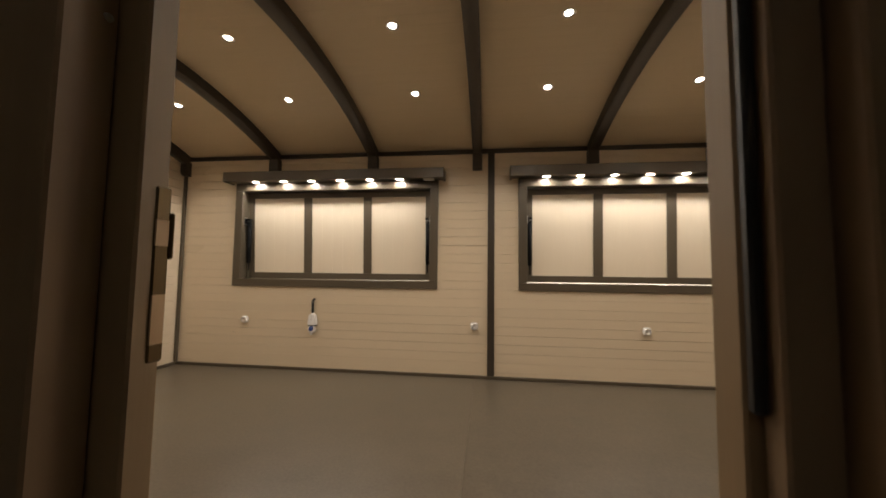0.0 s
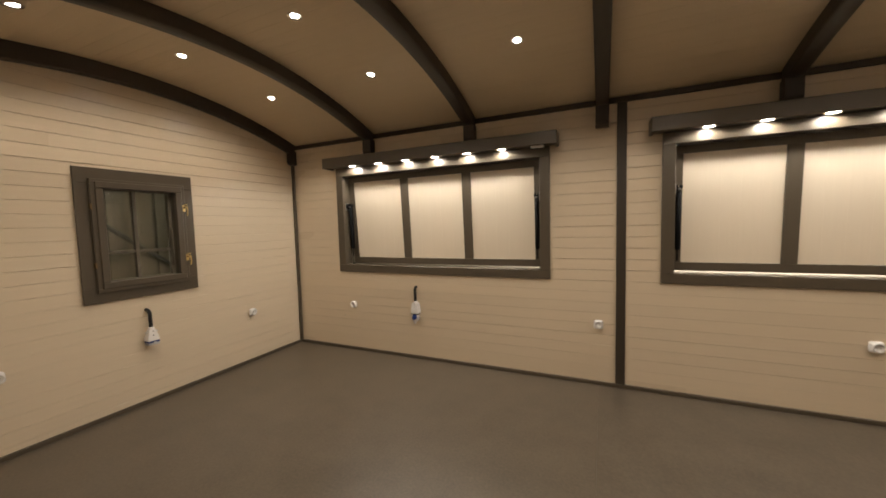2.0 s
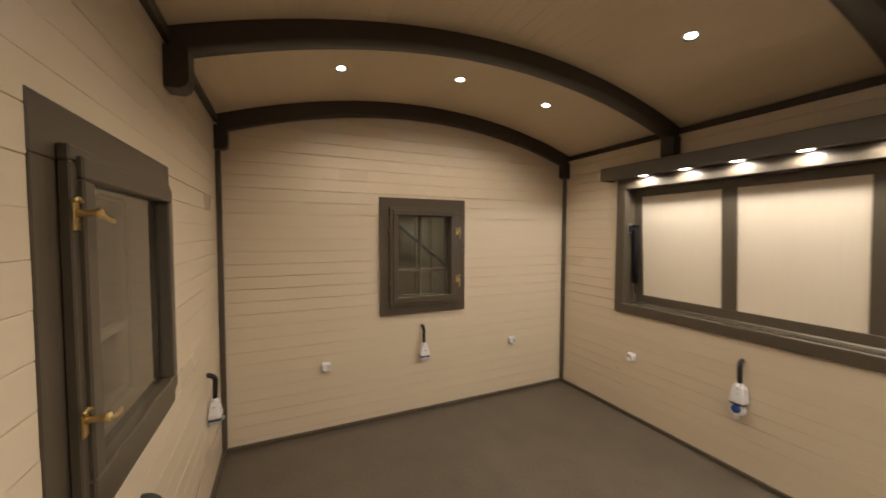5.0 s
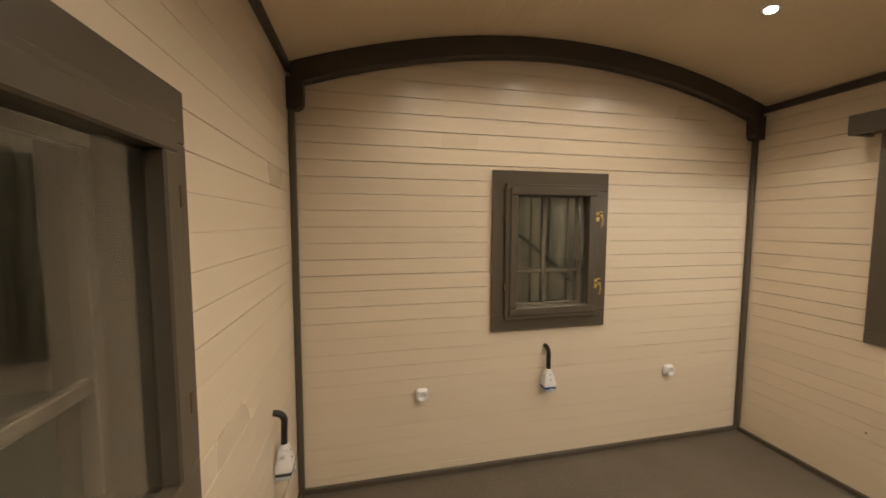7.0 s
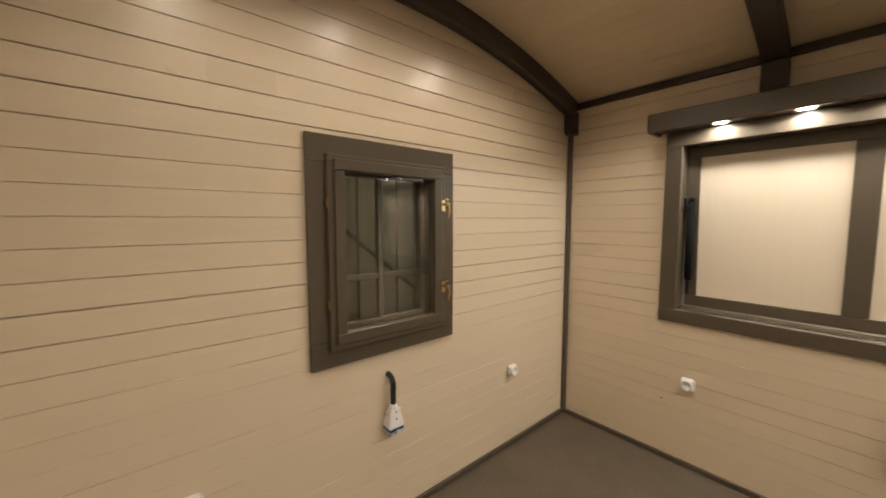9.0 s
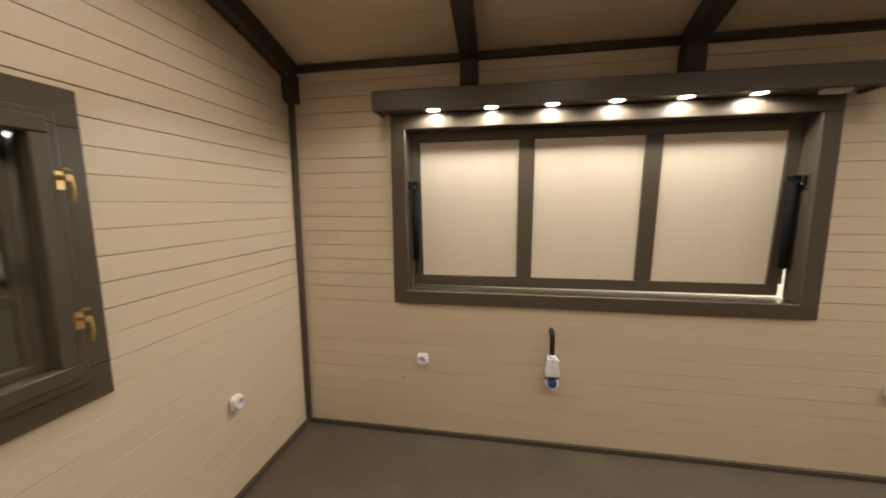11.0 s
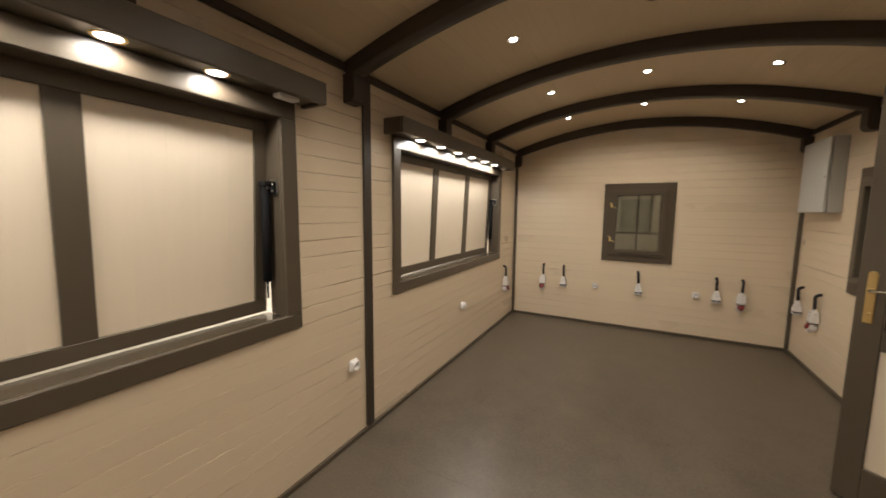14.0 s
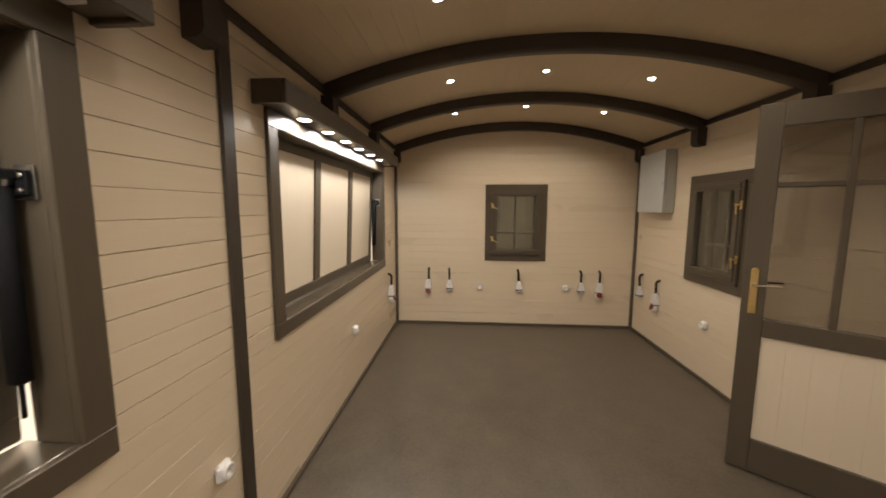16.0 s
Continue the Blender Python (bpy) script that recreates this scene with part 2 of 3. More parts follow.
# ceiling: curved boards under a closed shell
bm = bmesh.new()
count = 32
for k in range(count):
    y0, y1 = W * k / count, W * (k + 1) / count
    slope = math.atan2(arc(y1) - arc(y0), y1 - y0)
    half = math.hypot(y1 - y0, arc(y1) - arc(y0)) / 2
    m = Matrix.Translation((0, (y0 + y1) / 2, (arc(y0) + arc(y1)) / 2)) @ Matrix.Rotation(slope, 4, "X")
    add_box(bm, (0, -half + 0.0002, 0), (L, half - 0.0002, 0.012), 0.0005, m)
    add_box(bm, (-THICK, -half - 0.002, 0.013), (L + THICK, half + 0.002, 0.06), 0, m)
bmesh.ops.recalc_face_normals(bm, faces=bm.faces)
tagged(part("ceiling", bm, CEILING), "cream painted barrel ceiling of narrow boards", "ceiling", kind="structure")
for y0, y1 in ((-0.30, 0.0), (W, W + 0.30)):
    tagged(part("roof_overhang", box((-0.3, y0, EAVE + 0.03), (L + 0.3, y1, EAVE + 0.08)), BROWN), "dark brown roof edge board", "roof edge", kind="structure")


# ---- trim ----
def trim(name, a, b, mat=BROWN, label="dark brown painted trim strip", bevel=0.002):
    return tagged(part(name, box(a, b, bevel), mat), label, "trim", kind="structure")


BASE_H, BASE_D = 0.028, 0.018
LABEL_BASE = "dark brown painted skirting strip along the floor"
trim("baseboard", (0.0, W - BASE_D, 0.0), (L, W - 0.0005, BASE_H), label=LABEL_BASE)
trim("baseboard", (0.0, 0.0005, 0.0), (DOOR_X0, BASE_D, BASE_H), label=LABEL_BASE)
trim("baseboard", (DOOR_X1, 0.0005, 0.0), (L, BASE_D, BASE_H), label=LABEL_BASE)
trim("baseboard", (0.0005, BASE_D, 0.0), (BASE_D, W - BASE_D, BASE_H), label=LABEL_BASE)
trim("baseboard", (L - BASE_D, BASE_D, 0.0), (L - 0.0005, W - BASE_D, BASE_H), label=LABEL_BASE)
for x0 in (0.0, L - 0.031):
    for y0 in (0.0, W - 0.031):
        trim("trim", (x0 + 0.0006, y0 + 0.0006, BASE_H), (x0 + 0.0304, y0 + 0.0304, 1.95), BROWN_UP, "dark brown painted corner strip", 0.006)
trim("trim", (3.179, W - 0.016, BASE_H), (3.242, W - 0.0005, EAVE - 0.04), BEAM, "dark brown upright strip over the board joint")
trim("trim", (0.05, W - 0.024, EAVE - 0.042), (L - 0.05, W - 0.0005, EAVE - 0.004), BEAM, "dark brown strip under the ceiling edge")
trim("trim", (0.05, 0.0005, EAVE - 0.042), (L - 0.05, 0.024, EAVE - 0.004), BEAM, "dark brown strip under the ceiling edge")


# ---- roof beams ----
BEAM_DEEP = 0.082


def roof_beam(x, wide, tall=BEAM_DEEP):
    t = thing("roof_beam", pose(x, W / 2, 0), "dark brown painted arched roof beam on two rounded blocks", "beam", "arched roof beams")
    bm = bmesh.new()
    steps = 36
    rings = []
    for k in range(steps + 1):
        y = W * (k / steps) * 0.9992 + 0.001
        slope = -2 * (CROWN - EAVE) * (y - W / 2) / (W / 2) ** 2
        nrm = Vector((0, -slope, 1)).normalized()
        top = Vector((0, y - W / 2, arc(y) - 0.0015))
        low = top - nrm * tall
        low.y = max(min(low.y, W / 2 - 0.001), -W / 2 + 0.001)
        c = 0.006
        ring = [(-wide / 2, top), (-wide / 2, low + nrm * c), (-wide / 2 + c, low), (wide / 2 - c, low), (wide / 2, low + nrm * c), (wide / 2, top)]
        rings.append([bm.verts.new((dx, p.y, p.z)) for dx, p in ring])
    for a, b in zip(rings, rings[1:]):
        for i in range(6):
            bm.faces.new((a[i], a[(i + 1) % 6], b[(i + 1) % 6], b[i])).smooth = i == 2
    bm.faces.new(rings[0])
    bm.faces.new(rings[-1][::-1])
    bmesh.ops.recalc_face_normals(bm, faces=bm.faces)
    part("arch", bm, BEAM, t)
    for side in (-1, 1):
        # block under the arch's foot, its lower front corner rounded
        y_wall, deep, z1, z0 = side * (W / 2 - 0.001), 0.075, EAVE - 0.06, 1.945
        prof = [(0, z1), (deep, z1), (deep, z0 + 0.035), (deep - 0.010, z0 + 0.012), (deep - 0.030, z0), (0, z0)]
        bm = bmesh.new()
        a = [bm.verts.new((-wide / 2 - 0.001, y_wall - side * d, z)) for d, z in prof]
        b = [bm.verts.new((wide / 2 + 0.001, y_wall - side * d, z)) for d, z in prof]
        for i in range(len(prof)):
            j = (i + 1) % len(prof)
            bm.faces.new((a[i], a[j], b[j], b[i]))
        bm.faces.new(a)
        bm.faces.new(b[::-1])
        bmesh.ops.recalc_face_normals(bm, faces=bm.faces)
        part("corbel", bm, BEAM, t)
    return t


for x in BEAMS:
    roof_beam(x, 0.088)
roof_beam(0.0305, 0.06, 0.102)
roof_beam(L - 0.0305, 0.06, 0.090)


# ---- lamps ----
def downlight(name, m, radius, label, group, bore=0.58, rim=None):
    """A recessed round lamp that shines along its -z."""
    t = thing(name, m, label, "ceiling lamp", group)
    part("ring", lathe([(radius * (bore - 0.01), 0.004), (radius * (bore + 0.02), -0.002), (radius * 0.95, -0.004), (radius, -0.001), (radius, 0.004)], steps=24, caps=False), rim or CHROME, t, "thin bright metal ring")
    part("lens", lathe([(0.0005, -0.0025), (radius * bore * 0.7, -0.003), (radius * bore, -0.0015), (radius * bore, 0.002)], steps=24), LENS, t, "lit white lens")
    return t


first = None
for x in LAMPS:
    for y in (0.680, 1.410, 2.095):
        slope = -2 * (CROWN - EAVE) * (y - W / 2) / (W / 2) ** 2
        m = Matrix.Translation((x, y, arc(y) - 0.001)) @ Matrix.Rotation(math.atan(slope), 4, "X")
        if first is None:
            first = downlight("ceiling_downlight", m, 0.039, "small round recessed ceiling lamp, lit, with metal ring", "ceiling downlights")
        else:
            copy_thing(first, m)
        lamp("downlight_lamp", "SPOT", m @ pose(0, 0, -0.008), ROOM_WATTS, cone=150, blend=0.6, radius=0.02)


# ---- the two large windows with their awning shutters and lit hoods ----
def large_window(name, o, hood, tilt):
    x0, x1, z0, z1 = o
    c = CASING
    win = thing(name, pose((x0 + x1) / 2, W, z0), "wide window opening with dark brown painted casing", "window", kind="structure")
    mx, mz = (x0 + x1) / 2, z0
    d = 0.020

    def local(a, b, bevel=0.003):
        return box((a[0] - mx, a[1] - W, a[2] - mz), (b[0] - mx, b[1] - W, b[2] - mz), bevel)

    part("casing", local((x0, W - d, z0), (x1, W - 0.001, z0 + 0.072)), BROWN, win)
    part("casing", local((x0, W - d, z1 - 0.078), (x1, W - 0.001, z1)), BROWN, win)
    part("casing", local((x0, W - d, z0 + 0.0722), (x0 + c, W - 0.001, z1 - 0.0782)), BROWN_UP, win)
    part("casing", local((x1 - c, W - d, z0 + 0.0722), (x1, W - 0.001, z1 - 0.0782)), BROWN_UP, win)
    # lining of the reveal
    t = 0.014
    bm = local((x0 + c - t, W - 0.0008, z0 + 0.050), (x1 - c + t, W + THICK + 0.022, z0 + 0.073))
    for v in bm.verts:
        v.co.z -= 0.03 * max(0.0, v.co.y)
    part("sill", bm, BROWN_GLOSS, win)
    part("lining", local((x0 + c - t, W - 0.0008, z1 - 0.078), (x1 - c + t, W + THICK, z1 - 0.064)), BROWN, win)
    part("lining", local((x0 + c - t, W - 0.0008, z0 + 0.0732), (x0 + c, W + 0.099, z1 - 0.0782)), BROWN_UP, win)
    part("lining", local((x1 - c, W - 0.0008, z0 + 0.0732), (x1 - c + t, W + 0.099, z1 - 0.0782)), BROWN_UP, win)
    # the shutter, hung at the top and pushed out a little at the bottom
    ix0, ix1, iz1 = x0 + c + 0.002, x1 - c - 0.002, z1 - 0.081
    high = iz1 - (z0 + 0.073) - 0.004
    wide = ix1 - ix0
    sh = thing("awning_shutter", pose(ix0, W + 0.074, iz1, tilt), "top-hung shutter with cream board panels in brown frame, slightly open", "shutter", "awning shutters")
    rail_t, rail_b, st, mu = 0.055, 0.060, 0.057, 0.083
    dep = 0.035
    part("rail", box((0, 0, -rail_t), (wide, dep, 0), 0.002), BROWN, sh)
    part("rail", box((0, 0, -high), (wide, dep, -high + rail_b), 0.002), BROWN, sh)
    part("stile", box((0, 0.0003, -high + rail_b), (st, dep, -rail_t), 0.002), BROWN_UP, sh)
    part("stile", box((wide - st, 0.0003, -high + rail_b), (wide, dep, -rail_t), 0.002), BROWN_UP, sh)
    pane = (wide - 2 * st - 2 * mu) / 3
    for k in (1, 2):
        u = st + k * pane + (k - 1) * mu
        part("mullion", box((u, 0.0003, -high + rail_b), (u + mu, dep, -rail_t), 0.002), BROWN_UP, sh)
    slab = mesh_of("plank", box((0.0001, 0, 0), (pane / 5 - 0.0001, 0.012, high - rail_b - rail_t), 0.0001), CREAM_END)
    for k in range(3):
        for j in range(5):
            ob = new("plank", slab)
            ob.parent = sh
            ob.location = (st + k * (pane + mu) + j * pane / 5, 0.012, -high + rail_b)
    part("back_sheet", box((0.01, 0.0245, -high + 0.01), (wide - 0.01, dep + 0.004, -0.01)), CREAM_END, sh, "cream painted outer face")
    # gas struts at both sides
    for side, u in ((1, x0 + c + 0.003), (-1, x1 - c - 0.003)):
        gs = thing("gas_strut", pose(u, W + 0.045, 1.475), "black gas strut on a steel bracket beside the shutter", "gas strut", "gas struts")
        part("bracket", box((0, -0.034, -0.036), (side * 0.005, 0.014, 0.036), 0.001), STEEL, gs, "zinc-plated bracket plate")
        part("pivot", lathe([(0.008, 0.0), (0.008, 0.022), (0.010, 0.022), (0.010, 0.030)], pose(side * 0.006, 0, 0.0, 0, side * 90, 0), 14), STEEL, gs, "steel ball pivot")
        lean = pose(side * 0.028, 0.016, 0.02, 1.4)
        part("cylinder", lathe([(0.006, 0.0), (0.0200, -0.004), (0.0200, -0.445), (0.009, -0.452)], lean, 16), STRUT, gs)
        part("rod", lathe([(0.005, -0.450), (0.005, -0.53)], lean, 12), STRUT, gs)
        part("clamp", box((side * 0.004, -0.012, 0.004), (side * 0.050, 0.034, 0.026), 0.003), STRUT, gs)
        part("block", box((side * 0.0052, -0.030, -0.027), (side * 0.017, 0.009, 0.024), 0.002), STRUT, gs)
        for zk in (-0.016, 0.014):
            part("bolt", lathe([(0.006, 0.0), (0.006, 0.004), (0.003, 0.006)], pose(side * 0.017, -0.020, zk, 0, side * 90), 10), CHROME, gs, "bright bolt head")
    # hood over the window
    hx0, hx1, hz0, hz1, deep = hood[0], hood[1], 1.847, 1.944, 0.150
    hd = thing("light_hood", pose((hx0 + hx1) / 2, W, hz0), "dark brown wooden hood board with row of lamps", "light hood", "window hoods")
    half = (hx1 - hx0) / 2
    part("front_board", box((-half, -deep, 0), (half, -deep + 0.022, hz1 - hz0), 0.004), BROWN, hd)
    part("bottom_board", box((-half + 0.0222, -deep + 0.0222, 0.012), (half - 0.0222, -0.001, 0.030), 0.001), BROWN, hd)
    part("top_board", box((-half + 0.0222, -deep + 0.0222, hz1 - hz0 - 0.020), (half - 0.0222, -0.001, hz1 - hz0 - 0.001), 0.001), BROWN, hd)
    part("end_board", box((-half, -deep + 0.0222, 0.0), (-half + 0.022, -0.001, hz1 - hz0), 0.002), BROWN, hd)
    part("end_board", box((half - 0.022, -deep + 0.0222, 0.0), (half, -0.001, hz1 - hz0), 0.002), BROWN, hd)
    lit = None
    for k in range(6):
        m = pose(x0 + 0.250 + 0.297 * k, W - 0.068, hz0 + 0.0118)
        if lit is None:
            lit = downlight("hood_downlight", m, 0.043, "small round lamp lit under the window hood", "hood downlights", 0.72, BRASS)
        else:
            copy_thing(lit, m)
        lamp("hood_lamp", "SPOT", m @ pose(0, 0, -0.007), HOOD_WATTS, (1.0, 0.94, 0.85), cone=170, blend=0.22, radius=0.022)
    sb = thing("sensor_box", pose(x0 + 0.250 + 0.297 * 6 - 0.01, W - 0.070, hz0 + 0.012), "small flat white switch box under the hood", "switch box", "hood switch boxes")
    part("body", box((-0.050, -0.024, -0.016), (0.050, 0.024, 0.0005), 0.003), PLASTIC, sb)
    part("cover", box((-0.038, -0.016, -0.019), (0.038, 0.016, -0.0155), 0.001), PLASTIC, sb)


large_window("window_1", WIN_A, (0.545, 2.775), 3.6)
large_window("window_2", WIN_B, (3.380, 5.672), 2.7)


# ---- small casement windows ----
def latch_handle(parent, u, z, flip, turn=0.0):
    """A brass turn latch: plate, neck and a hooked grip."""
    h = part("latch", box((u - 0.011, -0.043, z - 0.022), (u + 0.011, -0.039, z + 0.030), 0.001), BRASS, parent, "brass latch plate and grip")
    part("neck", lathe([(0.008, 0.0), (0.006, 0.010), (0.006, 0.022), (0.009, 0.028), (0.009, 0.036)], pose(u, -0.043, z + 0.010, 90), 14), BRASS, h)
    # the grip hangs from the neck, or is turned by so many degrees towards the pane
    c, s = math.cos(math.radians(turn)), math.sin(math.radians(turn))
    line = [(0.0, -0.074, 0.006), (0.004, -0.078, -0.008), (0.006, -0.078, -0.028), (0.004, -0.076, -0.055), (0.001, -0.073, -0.066)]
    part("grip", sweep([(u + flip * (a * c + b * s), y, z + 0.010 + b * c - a * s) for a, y, b in line], 0.0044), BRASS, h)
    part("hook", sweep([(u, -0.050, z + 0.030), (u + flip * 0.012, -0.050, z + 0.036), (u + flip * 0.024, -0.048, z + 0.030)], 0.004), BRASS, h)


def small_window(name, m, handle_side, wide=SMALL_W, high=SMALL_Z1 - SMALL_Z0, turn=0.0):
    """Local x along the wall from the window's middle, -y into the room, z from the casing's lower edge."""
    win = thing(name, m, "small brown casement window with brass latches and glazing bars outside", "window", kind="structure")
    hw, hh = wide / 2, high
    s = handle_side
    c = 0.105
    part("casing", box((-hw, -0.020, 0), (hw, -0.0008, c), 0.003), BROWN, win)
    part("casing", box((-hw, -0.020, hh - c), (hw, -0.0008, hh), 0.003), BROWN, win)
    part("casing", box((-hw, -0.020, c), (-hw + c, -0.0008, hh - c), 0.002), BROWN_UP, win)
    part("casing", box((hw - c, -0.020, c), (hw, -0.0008, hh - c), 0.002), BROWN_UP, win)
    # lining
    t = 0.012
    o, z0, z1 = hw - 0.10, 0.10, hh - 0.10
    part("lining", box((-o, -0.0005, z0), (o, THICK + 0.03, z0 + t)), BROWN, win)
    part("lining", box((-o, -0.0005, z1 - t), (o, THICK + 0.03, z1)), BROWN, win)
    part("lining", box((-o, -0.0005, z0 + t), (-o + t, THICK + 0.03, z1 - t)), BROWN_UP, win)
    part("lining", box((o - t, -0.0005, z0 + t), (o, THICK + 0.03, z1 - t)), BROWN_UP, win)
    # inner sash, two steps proud of the casing
    sw, sz0, sz1 = hw - 0.0705, 0.068, hh - 0.073
    sash = part("sash_frame", box((-sw, -0.0395, sz0), (sw, -0.0205, sz0 + 0.030), 0.003), BROWN, win)
    part("rail", box((-sw, -0.0395, sz1 - 0.030), (sw, -0.0205, sz1), 0.003), BROWN, sash)
    part("stile", box((-sw, -0.0395, sz0 + 0.030), (-sw + 0.030, -0.0205, sz1 - 0.030), 0.003), BROWN_UP, sash)
    part("stile", box((sw - 0.030, -0.0395, sz0 + 0.030), (sw, -0.0205, sz1 - 0.030), 0.003), BROWN_UP, sash)
    iw, iz0, iz1, b = hw - 0.0945, 0.093, hh - 0.090, 0.044
    part("rail", box((-iw, -0.050, iz0), (iw, -0.012, iz0 + b), 0.004), BROWN, sash)
    part("rail", box((-iw, -0.050, iz1 - b), (iw, -0.012, iz1), 0.004), BROWN, sash)
    part("stile", box((-iw, -0.050, iz0 + b), (-iw + b, -0.012, iz1 - b), 0.004), BROWN_UP, sash)
    part("stile", box((iw - b, -0.050, iz0 + b), (iw, -0.012, iz1 - b), 0.004), BROWN_UP, sash)
    pane = part("pane", box((-iw + b - 0.004, -0.022, iz0 + b - 0.004), (iw - b + 0.004, -0.018, iz1 - b + 0.004)), GLASS, win, "clear window glass")
    pane.visible_shadow = False
    # outer sash with crossed glazing bars
    ow = o - t - 0.001
    oz0, oz1 = z0 + t + 0.001, z1 - t - 0.001
    e = 0.024
    outer = part("outer_sash", box((-ow, 0.070, oz0), (ow, 0.100, oz0 + e), 0.002), BROWN, win)
    part("rail", box((-ow, 0.070, oz1 - e), (ow, 0.100, oz1), 0.002), BROWN, outer)
    part("stile", box((-ow, 0.070, oz0 + e), (-ow + e, 0.100, oz1 - e), 0.002), BROWN_UP, outer)
    part("stile", box((ow - e, 0.070, oz0 + e), (ow, 0.100, oz1 - e), 0.002), BROWN_UP, outer)
    zb = 0.330
    part("glazing_bar", box((-0.013, 0.071, oz0 + e), (0.013, 0.099, oz1 - e), 0.003), BROWN_UP, outer)
    part("glazing_bar", box((-ow + e, 0.073, zb - 0.013), (-0.013, 0.097, zb + 0.013), 0.003), BROWN, outer)
    part("glazing_bar", box((0.013, 0.073, zb - 0.013), (ow - e, 0.097, zb + 0.013), 0.003), BROWN, outer)
    pane = part("pane", box((-ow + e - 0.004, 0.0835, oz0 + e - 0.004), (ow - e + 0.004, 0.0865, oz1 - e + 0.004)), GLASS, win, "clear outer window glass")
    pane.visible_shadow = False
    for z in (0.255, 0.645):
        latch_handle(win, s * (hw - 0.0815), z, s, turn)
        hinge = part("hinge", lathe([(0.005, -0.020), (0.005, 0.020)], pose(-s * (hw - 0.0665), -0.030, z, 0), 12), BRONZE, win, "small worn brass hinge")
        part("leaf", box((-s * (hw - 0.0655), -0.0415, z - 0.020), (-s * (hw - 0.0755), -0.0397, z + 0.020)), BRONZE, hinge)


small_window("window_3", at_wall("wall_west", WEST_Y + SMALL_W / 2, 0, SMALL_Z0), 1)
small_window("window_4", at_wall("wall_east", EAST_Y + SMALL_W / 2, 0, SMALL_Z0), -1, turn=55)
small_window("window_5", at_wall("wall_south", SW_X + SW_SIZE[0] / 2, 0.016, SW_SIZE[1]), -1, SW_SIZE[0], SW_SIZE[2] - SW_SIZE[1], 80)
small_window("window_6", at_wall("wall_south", SE_X + SMALL_W / 2, 0, SMALL_Z0), 1)


# ---- the door, standing open into the room ----
HINGE = Vector((3.462, -0.020, 0.012))
LEAF_W, LEAF_H, LEAF_T = 0.675, 1.930, 0.040
ANGLE = math.degrees(math.atan2(0.513 - HINGE.y, 3.907 - HINGE.x))
door = thing("door_1", Matrix.Translation(HINGE) @ pose(0, 0, 0, 0, 0, ANGLE), "half-glazed brown door with cream lower panel, standing open", "door", kind="structure")
S = 0.095


def leaf(name, x0, x1, z0, z1, mat, y0=0.0, y1=-LEAF_T, bevel=0.003, parent=None, label=""):
    return part(name, box((x0, y0, z0), (x1, y1, z1), bevel), mat, parent or door, label)


leaf("stile", 0, S, 0, LEAF_H, BROWN_UP)
leaf("stile", LEAF_W - S, LEAF_W, 0, LEAF_H, BROWN_UP)
leaf("rail", S, LEAF_W - S, 0, 0.185, BROWN)
leaf("rail", S, LEAF_W - S, 0.752, 0.845, BROWN)
leaf("rail", S, LEAF_W - S, LEAF_H - 0.115, LEAF_H, BROWN)
panel_w = (LEAF_W - 2 * S) / 5
for k in range(5):
    leaf("plank", S + k * panel_w + 0.0002, S + (k + 1) * panel_w - 0.0002, 0.185, 0.752, CREAM_END, -0.012, -LEAF_T + 0.012, 0.0004)
mid = LEAF_W / 2
# a bar on either face of the glass
for y0, y1 in ((-0.002, -0.013), (-LEAF_T + 0.002, -LEAF_T + 0.013)):
    leaf("glazing_bar", mid - 0.014, mid + 0.014, 0.845, LEAF_H - 0.115, BROWN_UP, y0, y1)
    leaf("glazing_bar", S, mid - 0.014, 1.520, 1.546, BROWN, y0, y1)
    leaf("glazing_bar", mid + 0.014, LEAF_W - S, 1.520, 1.546, BROWN, y0, y1)
for x0, x1 in ((S, mid), (mid, LEAF_W - S)):
    for z0, z1 in ((0.845, 1.533), (1.533, LEAF_H - 0.115)):
        pane = leaf("pane", x0 + 0.0005, x1 - 0.0005, z0 + 0.0005, z1 - 0.0005, DOOR_GLASS, -0.018, -0.022, 0, label="dark see-through door glass")
        pane.visible_shadow = False
for side, y in ((1, 0.0), (-1, -LEAF_T)):
    u, z = LEAF_W - 0.047, 1.00
    bm = bmesh.new()
    add_box(bm, (u - 0.017, min(y, y + side * 0.007), z - 0.130), (u + 0.017, max(y, y + side * 0.007), z + 0.096), 0.003)
    add_lathe(bm, [(0.017, 0.0), (0.017, 0.004), (0.013, 0.007)], pose(u, y, z + 0.094, -90 * side), 18)
    add_lathe(bm, [(0.008, 0.0), (0.008, 0.003), (0.004, 0.004)], pose(u, y + side * 0.0065, z - 0.085, -90 * side), 14)
    bmesh.ops.recalc_face_normals(bm, faces=bm.faces)
    plate = part("handle_plate", bm, BRASS, door, "polished brass handle plate")
    h = z + 0.022
    part("rose", lathe([(0.013, 0.0), (0.012, 0.004), (0.008, 0.006)], pose(u, y + side * 0.0066, h, -90 * side), 16), BRASS, plate)
    part("lever", sweep([(u, y + side * 0.008, h), (u, y + side * 0.024, h), (u - 0.005, y + side * 0.036, h + 0.001), (u - 0.018, y + side * 0.042, h + 0.002), (u - 0.060, y + side * 0.043, h + 0.006), (u - 0.102, y + side * 0.040, h + 0.008), (u - 0.110, y + side * 0.037, h + 0.007)], 0.0055), CHROME, plate, "bright metal lever")
for z in (0.25, 1.65):
    part("hinge", lathe([(0.008, -0.045), (0.008, 0.045)], pose(-0.006, 0.004, z), 12), STEEL, door, "steel barrel hinge")

